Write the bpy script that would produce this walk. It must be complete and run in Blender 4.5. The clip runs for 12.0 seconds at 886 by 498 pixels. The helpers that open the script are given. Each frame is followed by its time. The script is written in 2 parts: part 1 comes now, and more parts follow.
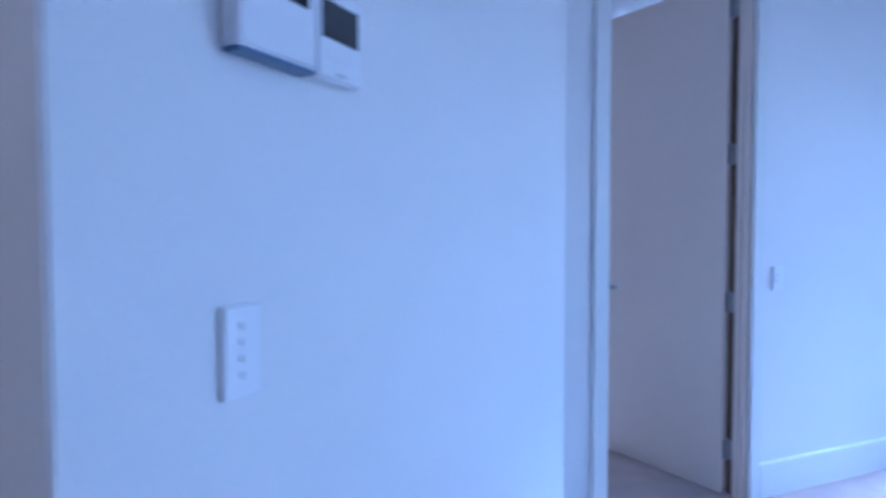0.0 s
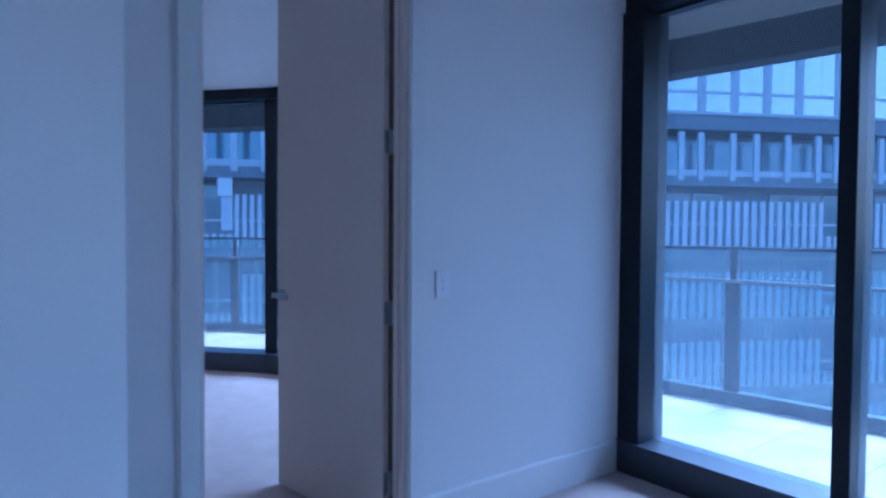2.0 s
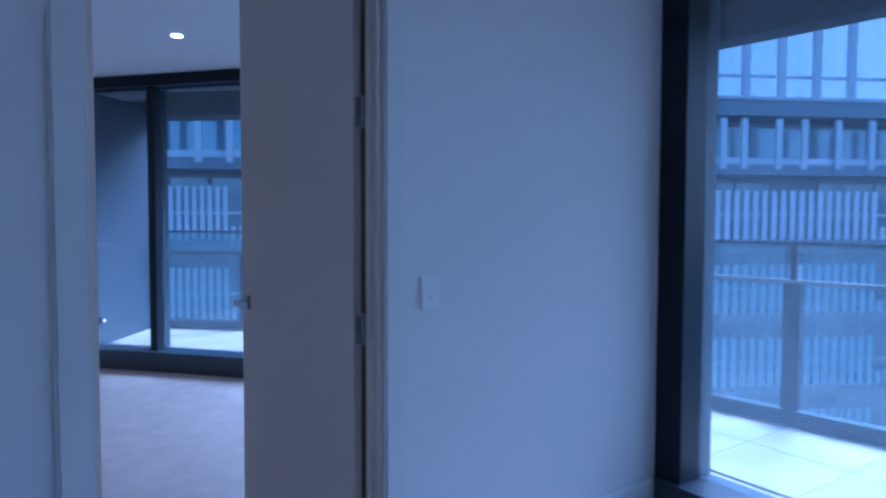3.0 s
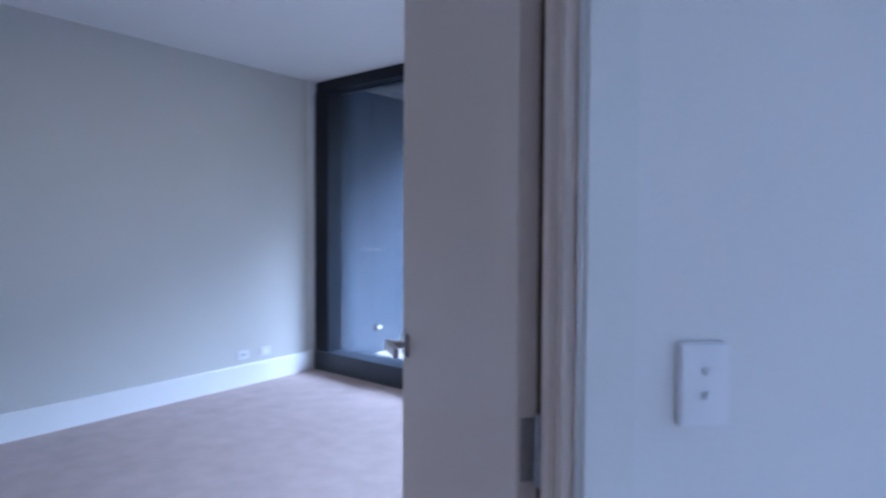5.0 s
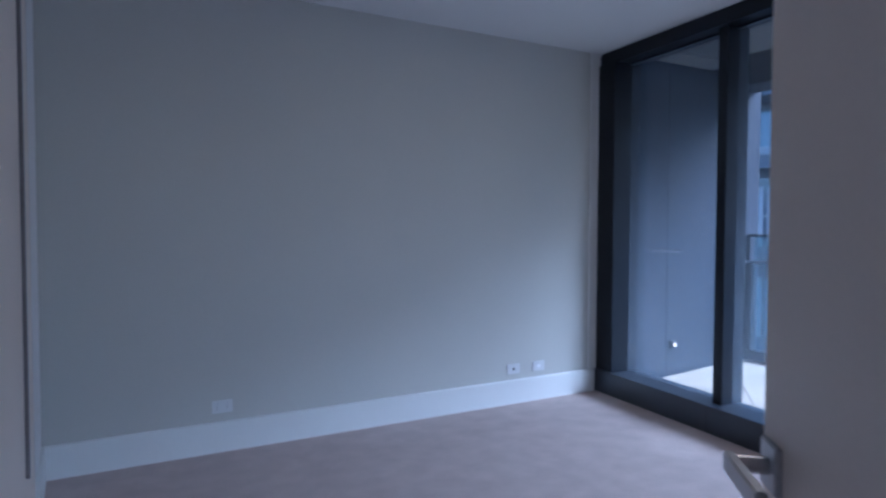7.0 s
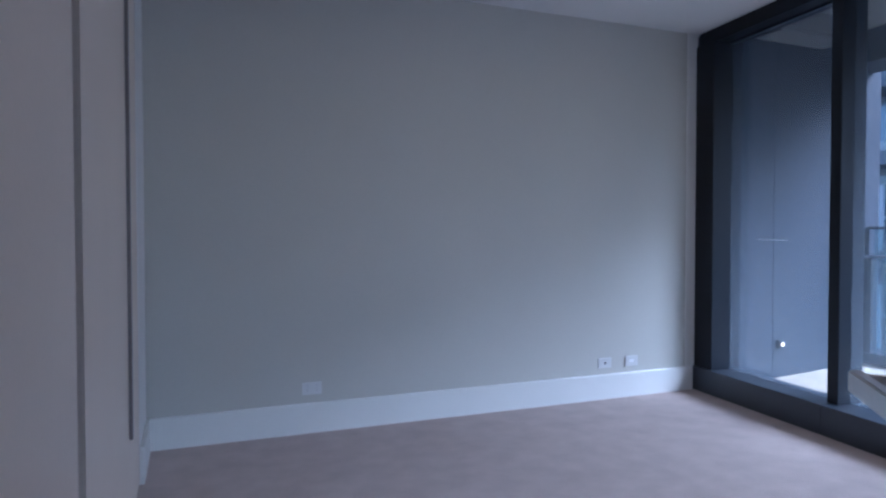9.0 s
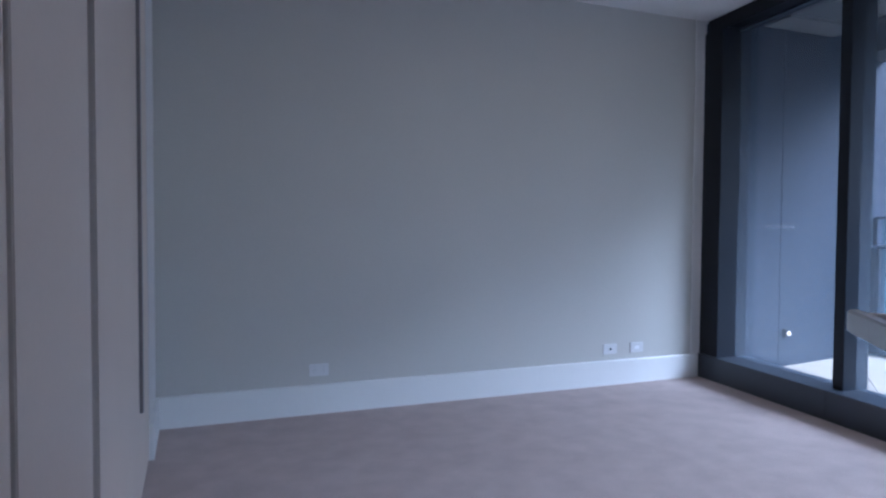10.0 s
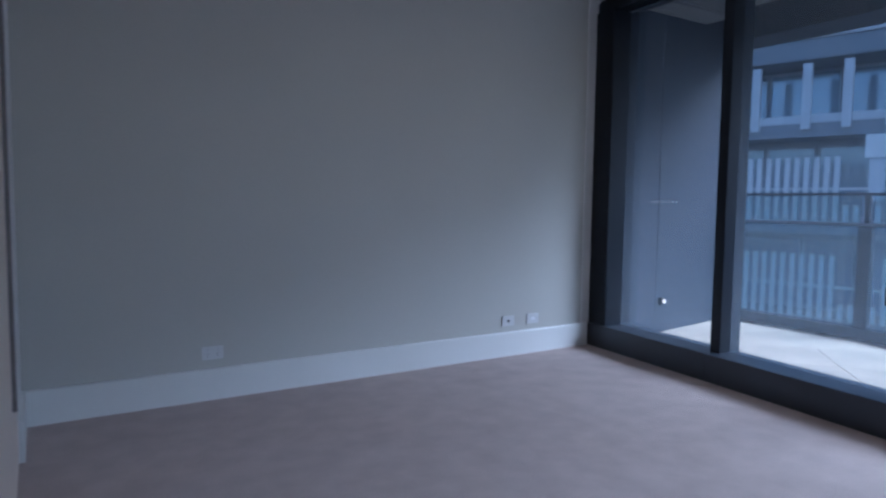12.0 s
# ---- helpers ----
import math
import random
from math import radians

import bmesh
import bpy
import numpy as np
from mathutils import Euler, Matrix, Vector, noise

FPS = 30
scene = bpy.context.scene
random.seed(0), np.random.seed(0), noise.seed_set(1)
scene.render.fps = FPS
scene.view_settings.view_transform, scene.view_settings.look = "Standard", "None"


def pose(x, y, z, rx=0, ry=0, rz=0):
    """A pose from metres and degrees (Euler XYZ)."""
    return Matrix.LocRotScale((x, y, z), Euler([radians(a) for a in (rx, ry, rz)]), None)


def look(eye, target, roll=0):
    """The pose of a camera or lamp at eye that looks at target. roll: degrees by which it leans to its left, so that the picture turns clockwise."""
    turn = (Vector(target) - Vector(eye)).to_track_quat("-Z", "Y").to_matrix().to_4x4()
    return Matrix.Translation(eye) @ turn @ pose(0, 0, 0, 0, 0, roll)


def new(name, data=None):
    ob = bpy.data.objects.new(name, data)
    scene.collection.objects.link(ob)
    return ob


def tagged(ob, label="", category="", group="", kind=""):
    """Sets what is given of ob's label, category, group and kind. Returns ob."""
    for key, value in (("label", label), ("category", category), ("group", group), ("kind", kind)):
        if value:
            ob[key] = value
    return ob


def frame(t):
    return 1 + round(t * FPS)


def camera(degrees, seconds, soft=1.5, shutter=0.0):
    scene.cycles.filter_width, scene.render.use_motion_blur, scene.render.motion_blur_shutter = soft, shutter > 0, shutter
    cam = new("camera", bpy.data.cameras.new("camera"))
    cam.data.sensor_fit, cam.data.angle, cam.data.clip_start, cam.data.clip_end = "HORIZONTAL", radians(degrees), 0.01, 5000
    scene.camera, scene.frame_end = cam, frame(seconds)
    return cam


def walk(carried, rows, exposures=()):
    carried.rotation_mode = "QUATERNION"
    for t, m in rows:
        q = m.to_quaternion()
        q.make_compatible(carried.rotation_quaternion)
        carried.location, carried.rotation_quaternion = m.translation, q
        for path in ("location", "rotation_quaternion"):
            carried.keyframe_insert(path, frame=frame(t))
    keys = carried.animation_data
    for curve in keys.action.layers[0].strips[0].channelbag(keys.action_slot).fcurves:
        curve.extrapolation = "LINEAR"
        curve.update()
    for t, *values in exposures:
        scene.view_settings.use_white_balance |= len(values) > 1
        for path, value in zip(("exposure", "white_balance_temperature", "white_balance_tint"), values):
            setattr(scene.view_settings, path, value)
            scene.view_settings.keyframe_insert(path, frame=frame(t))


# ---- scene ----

# camera and walk ---------------------------------------------------------
cam = camera(69.2, 12.0, soft=2.4, shutter=0.5)
PATH = [  # seconds, x, y, z, yaw, pitch, roll
    (0, -3.603, 0.339, 1.415, -71.30, -2.37, -0.11),
    (0.5, -3.548, 0.052, 1.399, -75.81, -2.31, 0.02),
    (1, -3.367, -0.131, 1.361, -81.05, -1.97, 0.16),
    (1.5, -3.114, -0.285, 1.395, -84.78, -2.25, 0.34),
    (2, -2.824, -0.466, 1.376, -85.37, -1.76, 0.35),
    (2.5, -2.527, -0.540, 1.374, -85.07, -2.12, 0.29),
    (2.7, -2.398, -0.578, 1.386, -84.44, -2.35, 0.21),
    (4.3, -1.315, -0.587, 1.358, -66.39, -2.06, 0.63),
    (4.5, -1.198, -0.553, 1.357, -64.25, -1.96, 0.65),
    (5, -0.904, -0.451, 1.349, -54.75, -1.96, 0.29),
    (5.5, -0.713, -0.348, 1.316, -44.38, -1.93, 0.30),
    (6, -0.573, -0.184, 1.330, -39.20, -2.09, 0.31),
    (6.5, -0.421, -0.005, 1.294, -35.05, -2.01, 0.12),
    (7, -0.292, 0.155, 1.332, -29.67, -2.12, 0.18),
    (7.5, -0.241, 0.223, 1.297, -26.11, -1.90, 0.07),
    (9.5, -0.260, 0.182, 1.161, -21.33, -1.46, 0.12),
    (10, -0.264, 0.174, 1.130, -21.17, -1.93, 0.33),
    (10.5, -0.288, 0.165, 1.122, -20.98, -2.82, 0.27),
    (11, -0.382, 0.194, 1.129, -22.09, -3.52, 0.36),
    (11.5, -0.424, 0.242, 1.129, -28.06, -3.65, 0.50),
    (12, -0.384, 0.348, 1.127, -32.38, -4.20, 0.74),
]
EXPOSURES = [(0, 2.47, 3710, 14), (0.5, 2.01, 3510, 12), (1, 1.74, 3610, 12), (1.6, 1.5, 3720, 12), (2.7, 1.11, 3670, 12),
             (4.3, 1.55, 4260, 14), (5, 1.88, 4330, 14), (5.5, 1.76, 4430, 14), (6.5, 1.21, 4330, 12), (7.5, 1.2, 4360, 12),
             (9.5, 1.37, 4530, 13), (11.5, 1.01, 4530, 11), (12, 0.87, 4540, 11)]


def eye_pose(x, y, z, yaw, pitch, roll):
    yr, pr = radians(yaw), radians(pitch)
    ahead = Vector((-math.sin(yr) * math.cos(pr), math.cos(yr) * math.cos(pr), math.sin(pr)))
    return look((x, y, z), Vector((x, y, z)) + ahead, roll)


walk(cam, [(row[0], eye_pose(*row[1:])) for row in PATH], EXPOSURES)

# world and light ---------------------------------------------------------
world = bpy.data.worlds.new("overcast_sky")
scene.world = world
world.use_nodes = True
wn = world.node_tree.nodes
sky = wn.new("ShaderNodeTexSky")
sky.sky_type = "NISHITA"
sky.sun_disc = False
sky.sun_elevation, sky.sun_rotation = radians(43), radians(137)
sky.dust_density = 3.0
wn["Background"].inputs["Strength"].default_value = 0.12
world.node_tree.links.new(sky.outputs[0], wn["Background"].inputs["Color"])
sun_data = bpy.data.lights.new("sun", "SUN")
sun_data.energy, sun_data.angle, sun_data.color = 3.2, radians(46), (1.0, 0.985, 0.96)
sun = new("sun", sun_data)
sun.matrix_world = look((9.98, -10.70, 13.64), (0, 0, 0))


# materials ---------------------------------------------------------------
def material(name, color, rough=0.6, metal=0.0, var=0.05, scale=6.0, fine=120.0, bump=0.0, bump_scale=300.0, spec=0.5, bump_dist=0.002):
    m = bpy.data.materials.new(name)
    m.use_nodes = True
    nt = m.node_tree
    b = nt.nodes["Principled BSDF"]
    b.inputs["Roughness"].default_value, b.inputs["Metallic"].default_value = rough, metal
    b.inputs["Specular IOR Level"].default_value = spec
    co = nt.nodes.new("ShaderNodeTexCoord")
    big, small = nt.nodes.new("ShaderNodeTexNoise"), nt.nodes.new("ShaderNodeTexNoise")
    big.inputs["Scale"].default_value, small.inputs["Scale"].default_value = scale, fine
    big.inputs["Detail"].default_value = 4
    add = nt.nodes.new("ShaderNodeMath")
    add.operation = "ADD"
    ramp = nt.nodes.new("ShaderNodeMapRange")
    ramp.inputs["From Min"].default_value, ramp.inputs["From Max"].default_value = 0.6, 1.4
    ramp.inputs["To Min"].default_value, ramp.inputs["To Max"].default_value = 1 - var, 1 + var
    mul = nt.nodes.new("ShaderNodeVectorMath")
    mul.operation = "SCALE"
    mul.inputs[0].default_value = color
    for node in (big, small):
        nt.links.new(co.outputs["Object"], node.inputs["Vector"])
    nt.links.new(big.outputs["Fac"], add.inputs[0])
    nt.links.new(small.outputs["Fac"], add.inputs[1])
    nt.links.new(add.outputs[0], ramp.inputs["Value"])
    nt.links.new(ramp.outputs[0], mul.inputs["Scale"])
    nt.links.new(mul.outputs[0], b.inputs["Base Color"])
    if bump:
        bt, bn = nt.nodes.new("ShaderNodeTexNoise"), nt.nodes.new("ShaderNodeBump")
        bt.inputs["Scale"].default_value = bump_scale
        bn.inputs["Strength"].default_value, bn.inputs["Distance"].default_value = bump, bump_dist
        nt.links.new(co.outputs["Object"], bt.inputs["Vector"])
        nt.links.new(bt.outputs["Fac"], bn.inputs["Height"])
        nt.links.new(bn.outputs[0], b.inputs["Normal"])
    return m


def glass_material(name, tint, rough=0.0, gloss=0.9, haze=0.0):
    m = bpy.data.materials.new(name)
    m.use_nodes = True
    nt = m.node_tree
    nt.nodes.remove(nt.nodes["Principled BSDF"])
    out = nt.nodes["Material Output"]
    clear, shine, mix, fr, power, lift = (nt.nodes.new(k) for k in ("ShaderNodeBsdfTransparent", "ShaderNodeBsdfGlossy", "ShaderNodeMixShader",
                                                                     "ShaderNodeLayerWeight", "ShaderNodeMath", "ShaderNodeMath"))
    power.operation, lift.operation = "POWER", "MULTIPLY_ADD"
    power.inputs[1].default_value, lift.inputs[1].default_value, lift.inputs[2].default_value = 4.5, 0.85, 0.035
    fr.inputs["Blend"].default_value = 0.5
    clear.inputs["Color"].default_value = (*tint, 1)
    shine.inputs["Color"].default_value = (gloss, gloss, gloss, 1)
    shine.inputs["Roughness"].default_value = rough
    nt.links.new(fr.outputs["Facing"], power.inputs[0])
    nt.links.new(power.outputs[0], lift.inputs[0])
    nt.links.new(lift.outputs[0], mix.inputs[0])
    nt.links.new(clear.outputs[0], mix.inputs[1])
    nt.links.new(shine.outputs[0], mix.inputs[2])
    # bluish haze over the view, mixed in as a translucent veil
    if haze:
        veil, over = nt.nodes.new("ShaderNodeBsdfTranslucent"), nt.nodes.new("ShaderNodeMixShader")
        veil.inputs["Color"].default_value = (0.62, 0.72, 0.85, 1)
        over.inputs[0].default_value = haze
        nt.links.new(mix.outputs[0], over.inputs[1])
        nt.links.new(veil.outputs[0], over.inputs[2])
        nt.links.new(over.outputs[0], out.inputs["Surface"])
    else:
        nt.links.new(mix.outputs[0], out.inputs["Surface"])
    return m


def glow_material(name, color, strength):
    m = bpy.data.materials.new(name)
    m.use_nodes = True
    b = m.node_tree.nodes["Principled BSDF"]
    b.inputs["Base Color"].default_value = (0.8, 0.8, 0.8, 1)
    b.inputs["Emission Color"].default_value = (*color, 1)
    b.inputs["Emission Strength"].default_value = strength
    return m


M_WALL = material("white_wall_paint", (0.76, 0.75, 0.74), 0.55, var=0.025, scale=1.5, bump=0.08, bump_scale=220)
M_FEATURE = material("pale_grey_wall_paint", (0.525, 0.515, 0.475), 0.6, var=0.03, scale=1.5, bump=0.08, bump_scale=220)
M_CEIL = material("ceiling_paint", (0.68, 0.68, 0.68), 0.8, var=0.02, scale=2)
M_TRIM = material("gloss_white_trim", (0.735, 0.735, 0.715), 0.35, var=0.02, scale=4)
M_DOOR = material("satin_door_paint", (0.72, 0.635, 0.555), 0.42, var=0.03, scale=3, bump=0.04, bump_scale=90)
M_ROBE = material("wardrobe_laminate", (0.72, 0.63, 0.545), 0.4, var=0.03, scale=3)
M_CARPET = material("taupe_wool_carpet", (0.56, 0.475, 0.445), 0.95, var=0.15, scale=6.5, fine=160, bump=0.9, bump_scale=420, spec=0.1, bump_dist=0.006)
M_FRAME = material("charcoal_aluminium", (0.009, 0.012, 0.020), 0.42, spec=0.3, var=0.1, scale=5, bump=0.03, bump_scale=500)
M_SILL = material("charcoal_sill", (0.03, 0.037, 0.052), 0.36, var=0.1, scale=5)
M_STEEL = material("brushed_steel", (0.43, 0.43, 0.44), 0.28, metal=1.0, var=0.08, scale=20)
M_HINGE = material("dull_steel", (0.42, 0.40, 0.385), 0.38, metal=1.0, var=0.12, scale=30)
M_PLASTIC = material("white_plastic", (0.80, 0.80, 0.82), 0.3, var=0.01)
M_PLATE = material("outlet_plastic", (0.64, 0.64, 0.64), 0.35, var=0.01)
M_BTN = material("grey_plastic", (0.55, 0.55, 0.57), 0.35, var=0.02)
M_BLACK = material("black_screen", (0.012, 0.012, 0.014), 0.12, var=0.05)
M_PULL = material("bronze_pull", (0.20, 0.18, 0.18), 0.35, var=0.05)
M_LIP = material("blue_grey_plastic", (0.10, 0.15, 0.26), 0.35, var=0.03)
# dark brown for the shade in the wardrobe and its gaps
M_GAP = material("gap_shade", (0.05, 0.042, 0.036), 0.7, var=0.1)
M_DOORGAP = material("door_gap_brown", (0.15, 0.105, 0.075), 0.8, var=0.1)
M_TILE = material("beige_balcony_tile", (0.60, 0.49, 0.375), 0.55, var=0.3, scale=1.8, fine=40, bump=0.15, bump_scale=80)
M_GROUT = material("tile_grout", (0.35, 0.32, 0.28), 0.9, var=0.1)
M_NAVY = material("dark_blue_stucco", (0.022, 0.028, 0.048), 0.6, var=0.1, scale=2, bump=0.2, bump_scale=150)
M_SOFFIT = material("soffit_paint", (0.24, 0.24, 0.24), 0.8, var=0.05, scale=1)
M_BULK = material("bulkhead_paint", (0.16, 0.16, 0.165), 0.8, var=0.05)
M_FASCIA = material("fascia_paint", (0.06, 0.065, 0.075), 0.7, var=0.08, scale=1)
M_RAIL = material("rail_powder_coat", (0.018, 0.024, 0.034), 0.5, spec=0.3, var=0.08)
M_BROWN = material("hall_paint", (0.45, 0.29, 0.19), 0.5, var=0.05, scale=3)
M_CONC = material("street_asphalt", (0.05, 0.05, 0.052), 0.9, var=0.2, scale=0.5)
M_FARWALL = material("far_wall", (0.32, 0.34, 0.37), 0.7, var=0.15, scale=0.3)
M_FARSLAB = material("far_slab", (0.24, 0.25, 0.27), 0.7, var=0.1, scale=0.3)
M_FIN = material("far_fin", (0.58, 0.59, 0.60), 0.5, var=0.1, scale=0.5)
M_FARGLASS = material("far_window_glass", (0.30, 0.35, 0.42), 0.14, metal=0.4, var=0.35, scale=0.4)
# window and balustrade panes carry a painted haze that lowers contrast
M_PANE = glass_material("window_glass", (0.95, 0.97, 0.98), haze=0.05)
M_BALGLASS = glass_material("balustrade_glass", (0.64, 0.77, 0.79), haze=0.02)
# tint that darkens the sky strip above the far roof
M_ROOFGLASS = glass_material("sky_dimming_glass", (0.46, 0.50, 0.54))
M_LAMP = glow_material("downlight_glow", (1.0, 0.95, 0.86), 14.0)
M_WLAMP = glow_material("wall_lamp_glow", (1.0, 0.60, 0.30), 0.5)
M_DOT = material("frosted_dot", (0.75, 0.77, 0.8), 0.7, var=0.02)


# geometry helpers --------------------------------------------------------
def mesh_object(name, bm, mat, parent=None, label=""):
    me = bpy.data.meshes.new(name)
    bmesh.ops.recalc_face_normals(bm, faces=bm.faces)
    bm.to_mesh(me)
    bm.free()
    me.materials.append(mat)
    ob = new(name, me)
    if parent is not None:
        ob.parent = parent
    if label:
        ob["label"] = label
    return ob


def part(name, bm, mat, parent, label=""):
    return mesh_object(name, bm, mat, parent, label)


def thing(name, label, category, loc=(0, 0, 0), rz=0.0, group="", kind=""):
    e = new(name)
    e.empty_display_size = 0.05
    e.matrix_world = pose(*loc, 0, 0, rz)
    return tagged(e, label, category, group, kind)


def add_box(bm, x0, x1, y0, y1, z0, z1, bevel=0.0, seg=2):
    r = bmesh.ops.create_cube(bm, size=1)
    vs = r["verts"]
    for v in vs:
        v.co = Vector(((x0 + x1) / 2 + v.co.x * (x1 - x0), (y0 + y1) / 2 + v.co.y * (y1 - y0), (z0 + z1) / 2 + v.co.z * (z1 - z0)))
    if bevel:
        es = list({e for v in vs for e in v.link_edges})
        bmesh.ops.bevel(bm, geom=es, offset=bevel, segments=seg, affect="EDGES")
    return bm


def box(x0, x1, y0, y1, z0, z1, bevel=0.0, seg=2):
    return add_box(bmesh.new(), x0, x1, y0, y1, z0, z1, bevel, seg)


def add_prism(bm, pts, z0, z1):
    lo = [bm.verts.new((p[0], p[1], z0)) for p in pts]
    hi = [bm.verts.new((p[0], p[1], z1)) for p in pts]
    bm.faces.new(lo[::-1]), bm.faces.new(hi)
    for i in range(len(pts)):
        j = (i + 1) % len(pts)
        bm.faces.new((lo[i], lo[j], hi[j], hi[i]))
    return bm


def prism(pts, z0, z1, bevel=0.0):
    bm = add_prism(bmesh.new(), pts, z0, z1)
    if bevel:
        bmesh.ops.bevel(bm, geom=list(bm.edges), offset=bevel, segments=2, affect="EDGES")
    return bm


def add_cyl(bm, r, depth, m, seg=24, r2=None):
    bmesh.ops.create_cone(bm, cap_ends=True, segments=seg, radius1=r, radius2=r if r2 is None else r2, depth=depth, matrix=m)
    return bm


def structure(name, bm, mat, label, category):
    return tagged(mesh_object(name, bm, mat), label, category, kind="structure")


# plan: the bedroom wall with the power points runs along x; the angled partition has a frame of its own
PHI = radians(-48)
HY = 0.108


def pt(xp, yp):
    """A place of the partition's own frame (x along its living face, y into the bedroom) in the world."""
    c, s = math.cos(PHI), math.sin(PHI)
    return Vector((c * xp - s * (yp - HY), s * xp + c * (yp - HY)))


PM = Matrix.Translation((*pt(0, 0), 0)) @ pose(0, 0, 0, 0, 0, -48)
CEIL = 2.70
FEATURE_Y = 4.047
WALL_A = (Vector((-0.834, 0.724)), Vector((-3.122, 0.922)))


def bez(a, b, c, t):
    return a * (1 - t) ** 2 + b * 2 * t * (1 - t) + c * t * t


v2, v5, ctl = Vector((3.067, 1.69)), pt(1.46, 0.062), Vector((2.94, 0.665))
FRONT = [Vector((3.335, 4.047)), Vector((3.212, 2.87)), v2, bez(v2, ctl, v5, 0.38), bez(v2, ctl, v5, 0.70), v5,
         pt(1.46, -1.145), pt(1.46, -2.33), pt(1.46, -3.75), pt(1.46, -5.0)]


def outward(i):
    """The outward way of the glass front at its vertex i, lengthened at the bends."""
    ways = []
    for a, b in ((i - 1, i), (i, i + 1)):
        if 0 <= a and b < len(FRONT):
            d = (FRONT[b] - FRONT[a]).normalized()
            ways.append(Vector((-d.y, d.x)))
    n = sum(ways, Vector((0, 0))).normalized()
    return n / n.dot(ways[0])


def off(i, d):
    return FRONT[i] + outward(i) * d


# floor and ceiling -------------------------------------------------------
inner = [off(i, 0.2) for i in range(len(FRONT))]
outline = [Vector((-5.6, 4.2)), Vector((3.25, 4.2))] + inner + [Vector((-5.6, -5.6))]
structure("floor", prism(outline, -0.2, 0.0), M_CARPET, "taupe wool carpet with faint mottled pile", "carpet")
structure("ceiling", prism(outline, CEIL, CEIL + 0.2), M_CEIL, "flat white painted plaster ceiling", "ceiling")

# walls -------------------------------------------------------------------
structure("wall_feature", prism([(-1.4, FEATURE_Y), (3.268, FEATURE_Y), (3.268, 4.25), (-1.4, 4.25)], 0, CEIL), M_FEATURE,
          "pale grey painted bedroom wall", "wall")
structure("trim_window_reveal", prism([(3.268, FEATURE_Y - 0.006), (3.37, FEATURE_Y - 0.006), (3.37, 4.25), (3.268, 4.25)], 0, CEIL, 0.002), M_TRIM,
          "white reveal strip beside the window frame", "trim")


def pw(name, x0, x1, y0, y1, z0, z1, mat, label, category, bevel=0.0):
    ob = structure(name, box(x0, x1, y0, y1, z0, z1, bevel), mat, label, category)
    ob.matrix_world = PM
    return ob


TH = 0.108
JL, JR = -0.845, 0.001
pw("wall_partition", 0.03, 1.62, 0, TH, 0, CEIL, M_WALL, "white painted partition between living room and bedroom", "wall")
pw("wall_door_strip", -1.10, JL - 0.02, 0, TH, 0, CEIL, M_WALL, "narrow white painted wall beside the door", "wall")
pw("wall_door_head", JL - 0.02, 0.03, 0, TH, 2.675, CEIL, M_WALL, "white painted head above the door", "wall")
a0, a1 = WALL_A
an = Vector((a1.y - a0.y, -(a1.x - a0.x))).normalized()
structure("wall_intercom", prism([a0, a1, a1 + an * 0.16, a0 + an * 0.16], 0, CEIL, 0.004), M_WALL, "white painted wall with intercom panels", "wall")
structure("wall_wardrobe_return", prism([pt(JL - 0.02, TH), (-0.452, 0.85), (-0.466, 0.994), (-1.2, 1.03), (-0.86, 0.80)], 0, CEIL), M_WALL,
          "short white wall between door and wardrobe", "wall")
structure("wall_wardrobe_end", prism([(-0.47, 3.53), (-0.47, FEATURE_Y), (-0.75, FEATURE_Y), (-0.75, 3.53)], 0, CEIL), M_WALL,
          "narrow white wall at the end of the wardrobe", "wall")
structure("wall_wardrobe_back", box(-1.4, -1.25, 0.95, FEATURE_Y, 0, CEIL), M_WALL, "white wall behind the wardrobe", "wall")
structure("wall_hall_end", box(-5.6, -1.4, 2.6, 2.75, 0, CEIL), M_BROWN, "warm brown painted hall wall", "wall")
structure("wall_hall_side", box(-3.25, -3.115, 1.08, 2.6, 0, CEIL), M_BROWN, "warm brown painted hall side wall", "wall")
structure("wall_west", box(-5.75, -5.6, -5.6, 4.2, 0, CEIL), M_WALL, "white painted living room wall", "wall")
structure("wall_south", prism([(-5.6, -5.6), (-5.6, -5.75), tuple(off(9, 0.3)), tuple(FRONT[9])], 0, CEIL), M_WALL, "white painted living room end wall", "wall")

# skirtings ---------------------------------------------------------------
SK, ST = 0.178, 0.019


def skirting(name, a, b, label="tall white painted skirting board"):
    """A skirting with an eased top along the floor from a to b, standing on the left of that way."""
    a, b = Vector(a), Vector(b)
    d = b - a
    bm = bmesh.new()
    prof = [(0, 0), (ST, 0), (ST, SK - 0.008), (ST - 0.003, SK - 0.002), (ST - 0.008, SK), (0, SK)]
    n = Vector((-d.y, d.x)).normalized()
    rings = []
    for p in (a, b):
        rings.append([bm.verts.new((p.x + n.x * u, p.y + n.y * u, w)) for u, w in prof])
    bm.faces.new(rings[0]), bm.faces.new(rings[1][::-1])
    for i in range(len(prof)):
        j = (i + 1) % len(prof)
        bm.faces.new((rings[0][i], rings[1][i], rings[1][j], rings[0][j]))
    return structure(name, bm, M_TRIM, label, "skirting board")


skirting("baseboard_feature", (3.325, FEATURE_Y - 0.006), (-0.47, FEATURE_Y - 0.006))
skirting("baseboard_wardrobe_end", (-0.47, FEATURE_Y - ST - 0.008), (-0.47, 3.53))
skirting("baseboard_partition", pt(1.47, 0), pt(0.104, 0))
skirting("baseboard_door_strip", pt(-0.945, 0), pt(-1.098, 0))
skirting("baseboard_intercom", a0, a1)

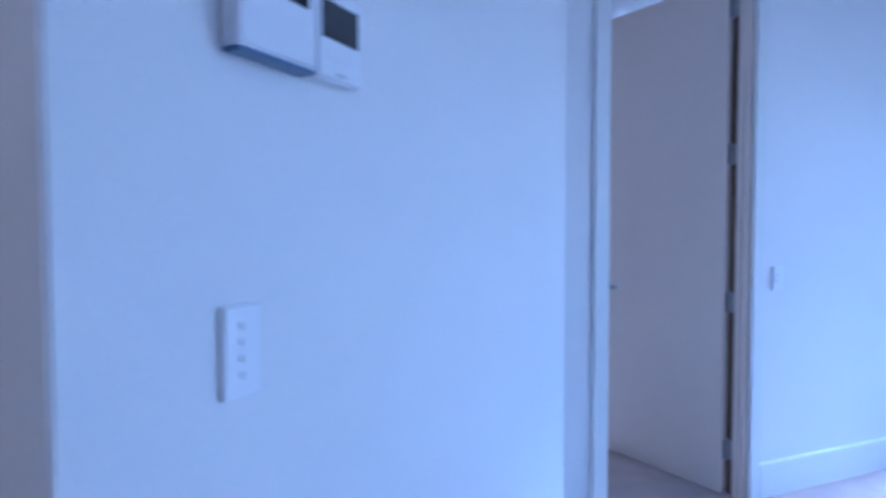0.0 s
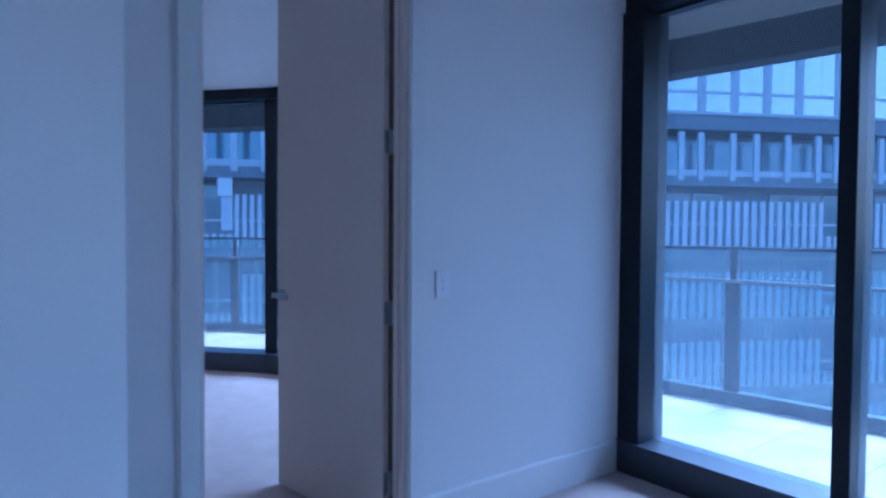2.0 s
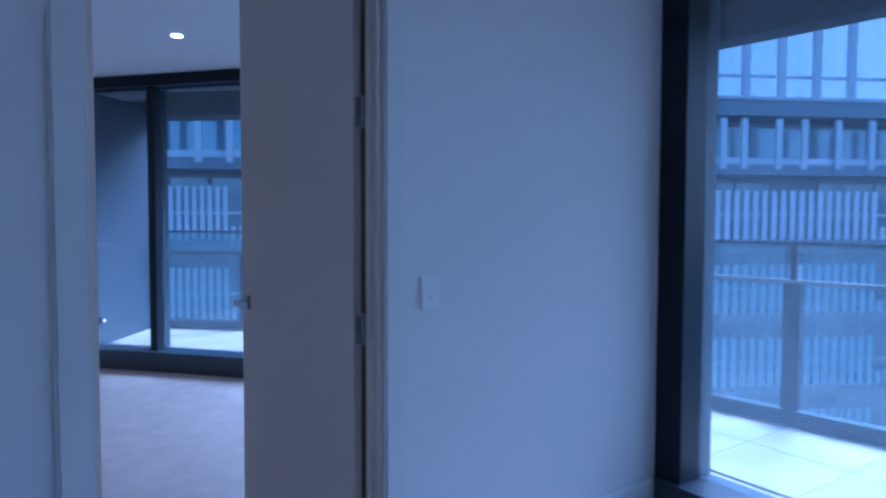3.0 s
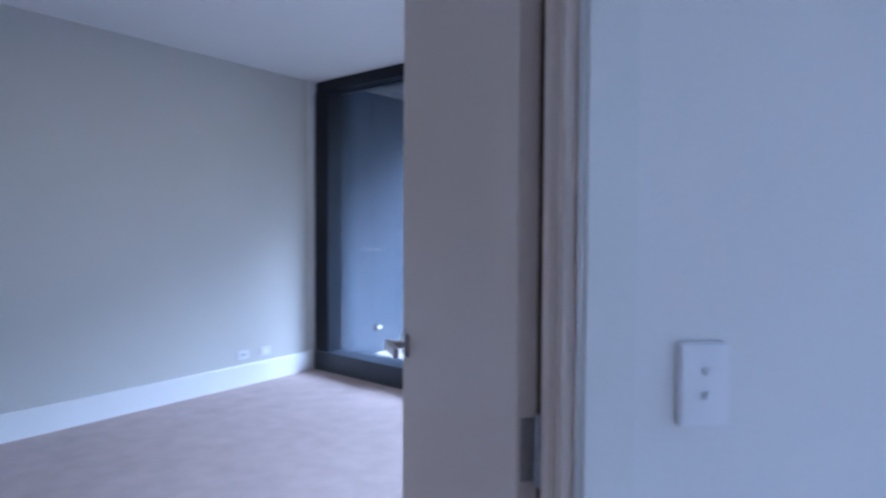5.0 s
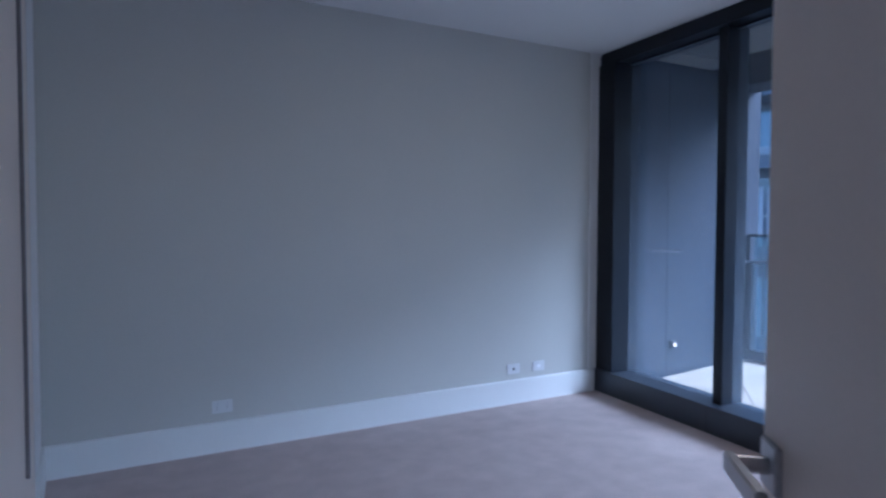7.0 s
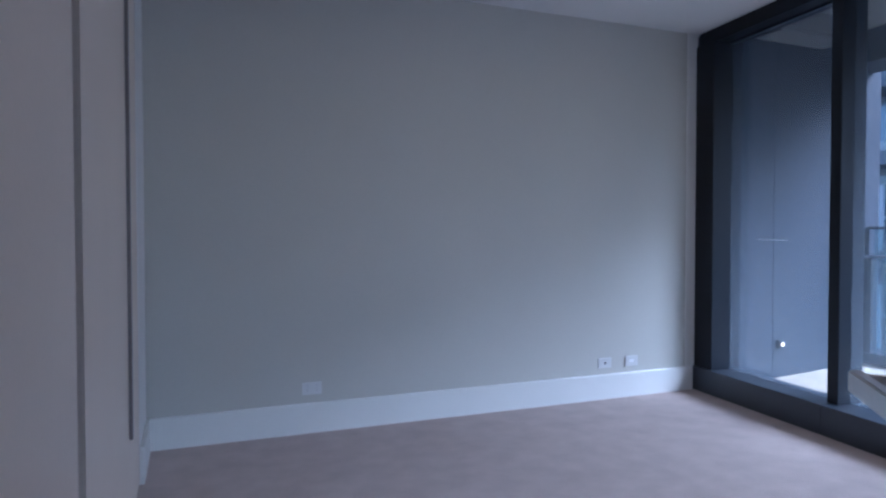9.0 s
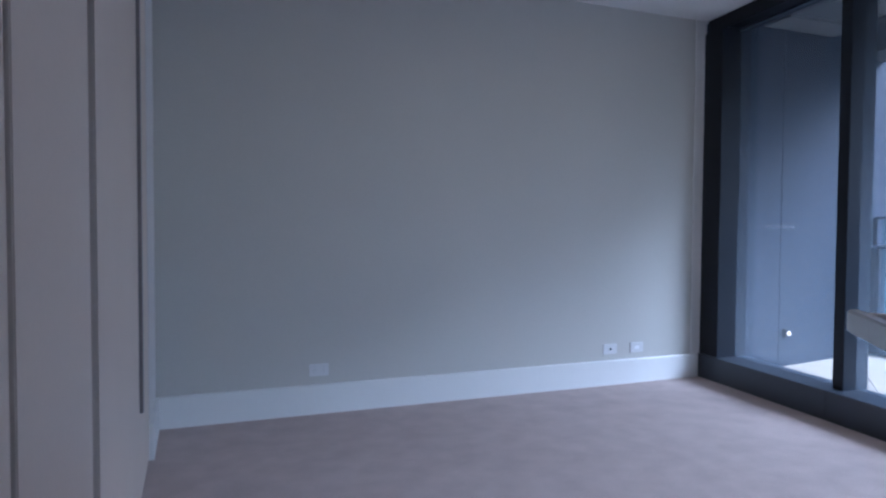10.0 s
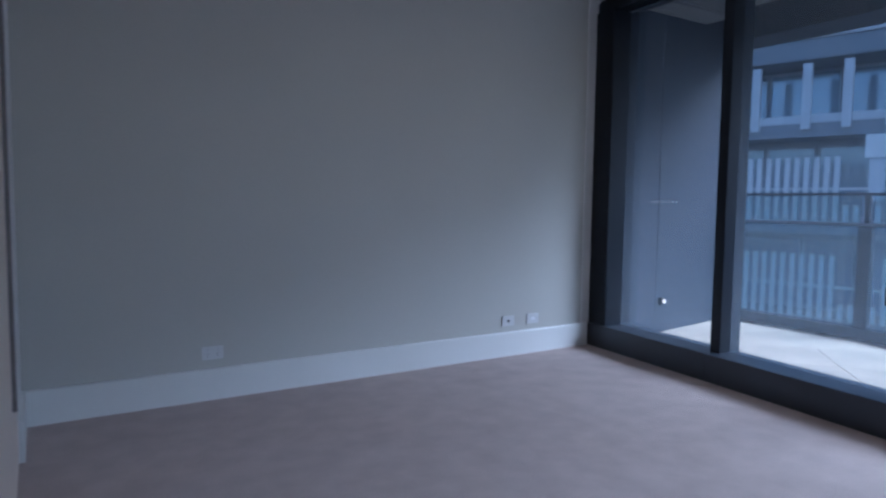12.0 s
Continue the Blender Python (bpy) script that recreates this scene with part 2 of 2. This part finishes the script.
# glass front -------------------------------------------------------------
SILL_Z, MF, GL, DEEP = 0.178, 0.085, 0.18, 0.27


def strip(i, j, d0, d1, z0, z1, bevel=0.0):
    return prism([off(i, d0), off(j, d0), off(j, d1), off(i, d1)], z0, z1, bevel)


def mullion(i, half, d0, d1, z0, z1, bevel=0.003):
    n = outward(i).normalized()
    t = Vector((n.y, -n.x))
    c = FRONT[i]
    return prism([c + n * d0 - t * half, c + n * d0 + t * half, c + n * d1 + t * half, c + n * d1 - t * half], z0, z1, bevel)


for k in range(len(FRONT) - 1):
    room = "bedroom" if k < 5 else "living room"
    w = thing(f"window_{k + 1}", f"full-height charcoal framed window of the {room}", "window", kind="structure")
    part("window_sill", strip(k, k + 1, 0.0, DEEP, 0.0, SILL_Z, 0.003), M_SILL, w, "low charcoal box sill")
    part("window_head", strip(k, k + 1, 0.05, DEEP, 2.60, CEIL), M_FRAME, w)
    d = (FRONT[k + 1] - FRONT[k]).normalized()
    n = Vector((-d.y, d.x))
    ga, gb = off(k, GL) + d * {0: 0.17, 5: 0.14}.get(k, 0.0), off(k + 1, GL) - d * (0.14 if k == 4 else 0.0)
    p, q = ga + d * 0.03, gb - d * 0.03
    part("window_bead", prism([p - n * 0.02, q - n * 0.02, q + n * 0.02, p + n * 0.02], 2.585, 2.60), M_SILL, w)
    p, q = ga + d * 0.02, gb - d * 0.02
    g = part("pane", prism([p - n * 0.006, q - n * 0.006, q + n * 0.006, p + n * 0.006], SILL_Z + 0.006, 2.592), M_PANE, w, "clear glass pane")
    g.visible_shadow = False
    if k == 0:
        part("mullion", prism([FRONT[0] + n * 0.02, FRONT[0] + n * 0.02 + d * 0.2, FRONT[0] + n * DEEP + d * 0.2, FRONT[0] + n * DEEP], SILL_Z, 2.60, 0.003), M_FRAME, w)
    else:
        part("mullion", mullion(k, {2: 0.066, 5: 0.2}.get(k, 0.038), 0.025 if k == 5 else MF, DEEP, SILL_Z, 2.60), M_FRAME, w)

# door frame and door -----------------------------------------------------
frame_ob = thing("door_1", "white painted door frame with flush architraves", "door frame", kind="structure")
frame_ob.matrix_world = PM
for nm, b in (("jamb", (JL - 0.02, JL, 0.0, TH, 0, 2.67)), ("jamb", (JR, JR + 0.026, 0.0, TH, 0, 2.67)), ("head", (JL, JR, 0.0, TH, 2.655, 2.675))):
    part(nm, box(*b, 0.0015), M_DOOR, frame_ob)
for b in ((JL - 0.095, JL - 0.006, -0.016, 0.0, 0, CEIL - 0.004), (JR + 0.017, JR + 0.101, -0.022, 0.0, 0, CEIL - 0.004)):
    part("architrave", box(*b, 0.010, 3), M_TRIM, frame_ob)
for b in ((JL - 0.09, JL - 0.006, TH, TH + 0.016, 0, CEIL - 0.004), (JR + 0.006, JR + 0.09, TH, TH + 0.016, 0, CEIL - 0.004)):
    part("architrave", box(*b, 0.003), M_TRIM, frame_ob)
part("door_stop", box(JL, JL + 0.012, 0.03, 0.062, 0, 2.655, 0.001), M_DOOR, frame_ob)
part("door_stop", box(JR - 0.012, JR, 0.03, 0.062, 0, 2.655, 0.001), M_DOOR, frame_ob)

# brown strip paints in the shaded gap between leaf and jamb
part("jamb_gap", box(JR - 0.0012, JR + 0.001, 0.064, TH - 0.001, 0, 2.655), M_DOORGAP, frame_ob, "dark brown strip coloured as the shaded door gap")
HINGES = (0.235, 1.002, 1.760, 2.50)
for hz in HINGES:
    part("hinge_plate", box(JR - 0.0024, JR, TH - 0.038, TH - 0.004, hz - 0.05, hz + 0.05), M_HINGE, frame_ob, "dull steel hinge plate")

LEAF_ANGLE = 50.7
LW, LT, LH = 0.852, 0.040, 2.645
door = thing("bedroom_door", "off-white flush bedroom door standing open into the room", "door", (0.0, 0.0, 0.0), LEAF_ANGLE)
part("leaf", box(0.0, LW, 0.001, LT, 0.004, LH, 0.0015), M_DOOR, door)
for hz in HINGES:
    hp = part("hinge", box(-0.0022, 0.001, 0.002, LT - 0.007, hz - 0.05, hz + 0.05), M_HINGE, door, "dull steel butt hinge")
    bm = bmesh.new()
    for kz in range(5):
        add_cyl(bm, 0.0072, 0.0188, Matrix.Translation((-0.011, 0.006, hz - 0.04 + kz * 0.02)), 16)
    for tip in (-0.053, 0.053):
        add_cyl(bm, 0.0062, 0.006, Matrix.Translation((-0.011, 0.006, hz + tip)), 16)
    part("knuckle", bm, M_STEEL, hp)
    bm = bmesh.new()
    for sx, sz in ((0.014, -0.033), (0.026, -0.012), (0.014, 0.012), (0.026, 0.033)):
        add_cyl(bm, 0.0036, 0.0016, Matrix.Translation((-0.0026, sx, hz + sz)) @ pose(0, 0, 0, 0, 90, 0), 12)
    part("screw", bm, M_HINGE, hp)
# same on the leaf: the gap's darkness is put into brown strips
part("corner_gap", box(0.001, 0.012, -0.006, 0.0025, 0.012, LH), M_DOORGAP, door, "dark brown strip coloured as the gap beside the leaf")
part("edge_gap", box(-0.0014, 0.001, 0.0005, 0.0058, 0.012, LH - 0.002), M_DOORGAP, door, "dark brown strip coloured as the gap beside the leaf")
HZ, HX = 1.025, LW - 0.045
for side, y0 in ((1, LT), (-1, 0.004)):
    hd = part("door_handle", box(HX - 0.029, HX + 0.029, min(y0, y0 + side * 0.009), max(y0, y0 + side * 0.009), HZ - 0.031, HZ + 0.031, 0.002), M_STEEL, door, "brushed steel lever handle")
    bm = bmesh.new()
    add_cyl(bm, 0.011, 0.042, Matrix.Translation((HX, y0 + side * 0.030, HZ)) @ pose(0, 0, 0, 90, 0, 0), 20)
    part("neck", bm, M_STEEL, hd)
    part("lever", box(HX - 0.125, HX + 0.012, min(y0 + side * 0.046, y0 + side * 0.060), max(y0 + side * 0.046, y0 + side * 0.060), HZ - 0.013, HZ + 0.013, 0.002), M_STEEL, hd)
part("latch_plate", box(LW, LW + 0.0015, 0.010, 0.034, HZ - 0.06, HZ + 0.06), M_STEEL, door)

# wardrobe ----------------------------------------------------------------
robe = thing("wardrobe", "built-in wardrobe with pale flush sliding doors", "wardrobe", (-0.468, 0.995, 0.0), 0.1)
# local: y along the fronts, x towards the room
RL = 2.53
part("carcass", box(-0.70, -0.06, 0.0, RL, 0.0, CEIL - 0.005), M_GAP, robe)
part("end_panel", box(-0.06, -0.006, 0.0, 0.088, 0.0, CEIL - 0.005, 0.002), M_ROBE, robe)
part("sliding_door", box(-0.045, -0.004, 0.112, 0.742, 0.02, CEIL - 0.02, 0.002), M_ROBE, robe)
d2 = part("sliding_door", box(-0.030, 0.0, 0.796, RL - 0.012, 0.02, CEIL - 0.02, 0.002), M_ROBE, robe)
part("pull_bar", box(0.0, 0.014, 1.965, 1.992, 0.385, 2.19, 0.002), M_PULL, d2, "long dark vertical pull")
part("edge_strip", box(0.0, 0.003, 0.796, 0.804, 0.02, CEIL - 0.02), M_ROBE, d2)
# strips close the door gaps; the shade is in their colour
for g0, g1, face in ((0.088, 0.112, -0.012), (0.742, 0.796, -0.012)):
    part("gap_filler", box(-0.05, face, g0, g1, 0.02, CEIL - 0.02), M_GAP, robe, "dark brown strip painted as shade between the doors")

# balcony -----------------------------------------------------------------
RAIL = [Vector(p) for p in ((5.54, 4.22), (5.56, 3.02), (5.2, 1.6), (4.5, 0.3), (3.62, -0.9), (2.44, -2.36), (1.55, -3.40), (0.6, -4.5), (-0.35, -5.6))]
edge = [off(i, DEEP) for i in range(len(FRONT))]
rim = [p + (p - Vector((0.5, 0.9))).normalized() * 0.12 for p in RAIL]
structure("balcony_slab", prism(edge + rim[::-1], -0.25, -0.012), M_TILE, "balcony slab under the paving", "floor")
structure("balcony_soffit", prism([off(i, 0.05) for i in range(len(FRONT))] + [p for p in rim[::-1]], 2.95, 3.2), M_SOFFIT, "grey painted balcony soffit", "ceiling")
structure("facade_lintel", prism([off(i, 0.05) for i in range(len(FRONT))] + [off(i, DEEP) for i in reversed(range(len(FRONT)))], CEIL + 0.001, 2.949), M_FASCIA, "dark band above the windows", "wall")
inn = [p - (p - Vector((0.5, 0.9))).normalized() * 0.14 for p in RAIL]
beam_in = [p - Vector((0.2, 0)) if p.y > 1.5 else p for p in inn]
structure("balcony_fascia", prism(beam_in + rim[::-1], 2.665, 2.949), M_FASCIA, "dark curved beam along the balcony edge", "beam")
structure("balcony_end_wall", prism([(3.28, 4.20), (5.75, 4.26), (5.75, 4.45), (3.28, 4.45)], -0.25, 3.198), M_NAVY, "dark blue wall closing the balcony", "wall")
structure("trim_balcony_joint", box(4.38, 4.384, 4.2235, 4.2285, 0.0, 2.9), M_NAVY, "vertical joint in the dark wall", "trim")
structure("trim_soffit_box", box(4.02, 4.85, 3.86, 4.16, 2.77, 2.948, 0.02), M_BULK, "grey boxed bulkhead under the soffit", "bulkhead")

# paving: loose square tiles on the slab, laid along the living room's front
paving = structure("pavement", prism([pt(1.8, -1.0), pt(1.9, -1.0), pt(1.9, -0.9), pt(1.8, -0.9)], -0.013, -0.0125), M_GROUT, "beige square tile paving of the balcony", "paving")
slab_line = edge + rim[::-1]


def inside(p, poly):
    hit = False
    for i in range(len(poly)):
        a, b = poly[i], poly[i - 1]
        if (a.y > p.y) != (b.y > p.y) and p.x < (b.x - a.x) * (p.y - a.y) / (b.y - a.y) + a.x:
            hit = not hit
    return hit


TS = 0.60
tile_bm = box(-TS / 2 + 0.0015, TS / 2 - 0.0015, -TS / 2 + 0.0015, TS / 2 - 0.0015, -0.012, 0.0, 0.002, 1)
tile_me = bpy.data.meshes.new("tile")
tile_bm.to_mesh(tile_me)
tile_bm.free()
tile_me.materials.append(M_TILE)
for i in range(-16, 18):
    for j in range(-20, 22):
        c = pt(1.9 + i * TS, j * TS)
        corners = [c + (pt(sx * TS / 2, sy * TS / 2) - pt(0, 0)) for sx in (-1, 1) for sy in (-1, 1)]
        if all(inside(q, slab_line) for q in corners):
            o = new("tile", tile_me)
            o.parent = paving
            o.matrix_world = pose(c.x, c.y, 0.0, 0, 0, -48)

bal = thing("balustrade", "glass balcony balustrade with dark posts and thin upper handrail", "balustrade")
for i in range(len(RAIL)):
    a = RAIL[i]
    nxt = RAIL[min(i + 1, len(RAIL) - 1)] - RAIL[max(i - 1, 0)]
    ang = math.degrees(math.atan2(nxt.y, nxt.x))
    o = part("post", box(-0.055, 0.055, -0.03, 0.03, 0.0, 0.965, 0.004), M_RAIL, bal)
    o.matrix_world = pose(a.x, a.y, 0, 0, 0, ang)
    o = part("upper_post", box(-0.022, 0.022, -0.012, 0.012, 0.985, 1.235, 0.002), M_RAIL, bal)
    o.matrix_world = pose(a.x, a.y, 0, 0, 0, ang)
for a, b in zip(RAIL, RAIL[1:]):
    d = b - a
    ln, ang = d.length, math.degrees(math.atan2(d.y, d.x))
    m = pose(a.x, a.y, 0, 0, 0, ang)
    for nm, bb, mat in (("cap_rail", (0, ln, -0.03, 0.03, 0.965, 0.99), M_STEEL), ("upper_rail", (0, ln, -0.016, 0.016, 1.225, 1.25), M_RAIL),
                        ("bottom_rail", (0, ln, -0.05, 0.05, 0.0, 0.10), M_RAIL)):
        o = part(nm, box(*bb, 0.003), mat, bal)
        o.matrix_world = m
    for z0, z1 in ((0.10, 0.966), (0.99, 1.226)):
        o = part("pane", box(0.06, ln - 0.06, -0.006, 0.006, z0, z1), M_BALGLASS, bal, "faintly green balustrade glass")
        o.matrix_world = m
        o.visible_shadow = False

lamp = thing("wall_light", "small warm step light low on the dark balcony wall", "wall light", (4.45, 4.205, 0.245))
part("housing", box(-0.035, 0.035, -0.02, 0.02, -0.035, 0.035, 0.006), M_RAIL, lamp)
bm = bmesh.new()
add_cyl(bm, 0.019, 0.008, Matrix.Translation((0, -0.024, 0)) @ pose(0, 0, 0, 90, 0, 0), 20)
part("lens", bm, M_WLAMP, lamp, "glowing warm lens")

for base_i, s0 in ((0, 0.495), (5, 0.78)):
    dd = (FRONT[base_i + 1] - FRONT[base_i]).normalized()
    n0 = Vector((-dd.y, dd.x))
    dots = thing("safety_decal", "row of small frosted dots on the window glass", "decal")
    for k in range(8):
        c = off(base_i, GL) + dd * (s0 + 0.034 * k) - n0 * 0.0075
        bm = bmesh.new()
        bmesh.ops.create_circle(bm, cap_ends=True, segments=10, radius=0.0045, matrix=Matrix.Translation((c.x, c.y, 1.147)) @ pose(0, 0, 0, 90, 0, math.degrees(math.atan2(dd.y, dd.x))))
        part("dot", bm, M_DOT, dots)

# fixtures ----------------------------------------------------------------
def downlight(x, y, watts=3.0):
    dl = thing("downlight", "lit round recessed ceiling downlight with white rim", "downlight", (x, y, CEIL), group="ceiling downlights")
    bm = bmesh.new()
    add_cyl(bm, 0.046, 0.006, Matrix.Translation((0, 0, -0.003)), 32)
    part("rim", bm, M_PLASTIC, dl)
    bm = bmesh.new()
    add_cyl(bm, 0.036, 0.003, Matrix.Translation((0, 0, -0.0075)), 32)
    part("lens", bm, M_LAMP, dl)
    beam = bpy.data.lights.new("downlight_beam", "AREA")
    beam.shape, beam.size, beam.energy, beam.color = "DISK", 0.08, watts, (1.0, 0.70, 0.42)
    lamp_ob = new("downlight_beam", beam)
    lamp_ob.matrix_world = pose(x, y, CEIL - 0.012)


downlight(2.14, 1.92)
downlight(-4.35, 1.25, 1.2)


def outlet(x, z, double):
    o = thing("power_outlet" if double else "wall_socket", "white double power outlet on the grey wall" if double else "white wall socket plate on the grey wall",
              "power outlet", (x, FEATURE_Y, z), group="sockets on the bedroom wall")
    w = 0.058
    part("plate", box(-w, w, -0.009, 0.0, -0.037, 0.037, 0.003), M_PLATE, o)
    return o


o1 = outlet(0.434, 0.264, True)
for sx in (-0.028, 0.028):
    bm = bmesh.new()
    for px, pz, rot in ((-0.006, 0.004, 30), (0.006, 0.004, -30), (0, -0.009, 0)):
        b2 = bmesh.ops.create_cube(bm, size=1, matrix=Matrix.Translation((sx + px, -0.0092, pz - 0.006)) @ pose(0, 0, 0, 0, rot, 0) @ Matrix.Diagonal((0.0018, 0.001, 0.007, 1)))
    part("pin_hole", bm, M_BLACK, o1)
    part("rocker", box(sx - 0.004, sx + 0.004, -0.012, -0.009, 0.012, 0.026, 0.001), M_BTN, o1)
o2 = outlet(2.534, 0.258, False)
bm = bmesh.new()
add_cyl(bm, 0.008, 0.006, Matrix.Translation((0, -0.011, 0)) @ pose(0, 0, 0, 90, 0, 0), 16)
part("coax_socket", bm, M_BLACK, o2)
o3 = outlet(2.767, 0.258, False)
part("insert", box(-0.02, 0.02, -0.0105, -0.009, -0.012, 0.012, 0.001), M_PLASTIC, o3)

# light switch on the partition
sw = thing("light_switch", "white two-button light switch beside the bedroom door", "light switch")
sw.matrix_world = PM @ Matrix.Translation((0.208, 0, 1.127))
part("plate", box(-0.038, 0.038, -0.010, 0.0, -0.060, 0.060, 0.003), M_PLASTIC, sw)
for bz in (0.018, -0.016):
    bm = bmesh.new()
    add_cyl(bm, 0.0065, 0.006, Matrix.Translation((0.004, -0.0125, bz)) @ pose(0, 0, 0, 90, 0, 0), 20)
    part("button", bm, M_PLASTIC, sw)

# wall A fittings: local x runs to the hall, y out of the wall into the room
AM = Matrix.Translation((*a0, 0)) @ pose(0, 0, 0, 0, 0, math.degrees(math.atan2((a1 - a0).y, (a1 - a0).x)))


def on_wall(name, label, category, x, z):
    e = thing(name, label, category)
    e.matrix_world = AM @ Matrix.Translation((x, 0, z))
    return e


s3 = on_wall("light_switch", "white four-button light switch on the white wall", "light switch", 2.022, 1.236)
part("plate", box(-0.038, 0.038, 0.0, 0.009, -0.065, 0.065, 0.003), M_PLASTIC, s3)
for bz in (0.036, 0.014, -0.010, -0.034):
    bm = bmesh.new()
    add_cyl(bm, 0.0060, 0.005, Matrix.Translation((0.0, 0.011, bz)) @ pose(0, 0, 0, 90, 0, 0), 20)
    part("button", bm, M_PLASTIC, s3)
ic = on_wall("intercom_panel", "white handset-free intercom with dark screen", "intercom", 1.962, 1.752)
part("body", box(-0.088, 0.088, 0.0, 0.035, -0.10, 0.10, 0.004), M_PLASTIC, ic)
part("screen", box(-0.068, 0.050, 0.035, 0.0362, -0.012, 0.080), M_BLACK, ic)
part("base_seam", box(-0.086, 0.086, 0.003, 0.034, -0.108, -0.1005, 0.002), M_LIP, ic, "blue-grey lower lip")
ac = on_wall("climate_controller", "slim white climate controller with dark display", "thermostat", 1.782, 1.727)
part("body", box(-0.076, 0.074, 0.0, 0.020, -0.080, 0.080, 0.010, 3), M_PLASTIC, ac)
part("display", box(-0.055, 0.055, 0.020, 0.0212, -0.008, 0.055), M_BLACK, ac)
for bx in (-0.035, 0, 0.035):
    part("button", box(bx - 0.010, bx + 0.010, 0.020, 0.0213, -0.042, -0.030, 0.0004), M_PLASTIC, ac)
part("button", box(-0.015, 0.015, 0.020, 0.0213, -0.066, -0.060, 0.0004), M_BTN, ac)

# across the street -------------------------------------------------------
structure("ground", box(-300, 400, -300, 300, -13.0, -12.5), M_CONC, "dark street far below", "ground")
far = thing("apartment_building", "dark apartment building across the street with pale fins and slatted balconies", "building", (21.6, 0.0, 0.0), 104.0)
# local x along the facade, y towards the viewer is positive
far_len = 38.0
part("wall", box(-far_len, far_len, -8.0, -1.6, -12.5, 5.4), M_FARWALL, far)
part("roof", box(-far_len - 0.2, far_len + 0.2, -8.2, 0.02, 5.42, 6.02, 0.03), M_FARSLAB, far, "dark roof edge band")
part("parapet_cap", box(-far_len - 0.2, far_len + 0.2, -0.2, 0.06, 6.022, 6.16, 0.02), M_FIN, far, "pale capping along the roof edge")
rng = random.Random(4)
FLOOR_H = 2.85
BAYS = ((9.0, 10.2), (-15.9, -14.8))
far_windows = {}


def far_window(wdt, hgt):
    """A recessed window of the far building: frame with a middle rail, and its glass."""
    key = (wdt, hgt)
    if key not in far_windows:
        fr = bmesh.new()
        for x0, x1, z0, z1 in ((0.02, 0.09, 0, hgt), (wdt - 0.09, wdt - 0.02, 0, hgt), (0.09, wdt - 0.09, 0, 0.08), (0.09, wdt - 0.09, hgt - 0.1, hgt)):
            add_box(fr, x0, x1, -1.6, -1.54, z0, z1)
        far_windows[key] = []
        for nm, bm, mat in (("window", fr, M_FARWALL), ("pane", box(0.09, wdt - 0.09, -1.6, -1.56, 0.08, hgt - 0.1), M_FARGLASS)):
            me = bpy.data.meshes.new(nm)
            bm.to_mesh(me)
            bm.free()
            me.materials.append(mat)
            far_windows[key].append(me)
    return far_windows[key]


for lv in range(-4, 2):
    zb = 0.75 + lv * FLOOR_H
    part("slab", box(-far_len, far_len, -1.6, -0.02, zb - 0.42, zb - 0.02), M_FARSLAB, far)
    bm = bmesh.new()
    x = -far_len
    if lv <= 0:
        # slatted screens, wider spaced on one half, lower where a panel stands in them
        while x < far_len:
            pitch = 0.38 if x < 0 else 0.262
            low = any(g0 < x < g1 for g0, g1 in BAYS)
            add_box(bm, x, x + pitch * 0.52, 0.0, 0.07, zb - 0.06, zb + (0.42 if low else 1.82))
            x += pitch
        add_box(bm, -far_len, far_len, -0.06, -0.005, zb + 0.86, zb + 0.93)
    else:
        # tall single fins that hang below the slab edge
        while x < far_len:
            add_box(bm, x, x + 0.24, 0.0, 0.12, zb - 0.20, zb + 1.70)
            x += 1.05 + rng.choice((0, 0, 0.35, -0.2))
        add_box(bm, -far_len, far_len, -0.06, -0.005, zb - 0.02, zb + 0.22)
    o = part("screen", bm, M_FIN, far, "row of pale vertical fins")
    o["kind"] = "stuff"
    x = -far_len
    while x < far_len - 2.6:
        wdt = rng.choice((1.5, 2.1, 2.6))
        frame_me, pane_me = far_window(wdt, 2.3 if lv < 1 else 1.8)
        if rng.random() > 0.12:
            o = new("window", frame_me)
            o.parent = far
            o.location = (x, 0, zb)
            q = new("pane", pane_me)
            q.parent = o
        x += wdt

# tinted glass added behind pale roof posts to dim the sky, and bright panels in the screens
bm = bmesh.new()
x = -far_len
while x < far_len:
    add_box(bm, x, x + 0.28, -0.18, 0.02, 6.162, 9.6)
    x += 1.45 + rng.choice((0, 0, 0.4))
add_box(bm, -far_len, far_len, -0.3, -0.2, 6.9, 7.02)
add_box(bm, -far_len, far_len, -0.18, 0.02, 9.6, 9.8)
roof_glass = bmesh.new()
x = -far_len
while x < far_len - 2.4:
    add_box(roof_glass, x, x + 2.396, -0.5, -0.48, 6.03, 9.7)
    x += 2.4
glazing = part("sky_dimmer", roof_glass, M_ROOFGLASS, far, "tinted roof glass added to dim the sky")
glazing["kind"] = "stuff"
glazing.visible_shadow = False
o = part("roof_screen", bm, M_FIN, far, "open row of pale posts on the roof")
part("bright_door", box(9.12, 9.62, 0.07, 0.12, 2.5, 3.15), M_TRIM, far, "white panel catching the light")
part("bright_door", box(9.12, 9.5, 0.07, 0.11, 1.3, 2.46), M_FIN, far, "pale panel below the white one")
part("bright_door", box(-15.6, -15.1, 0.07, 0.12, 2.3, 2.95), M_TRIM, far, "white panel catching the light")
part("bright_door", box(-15.5, -15.1, 0.07, 0.11, 1.1, 2.26), M_FIN, far, "pale panel below the white one")
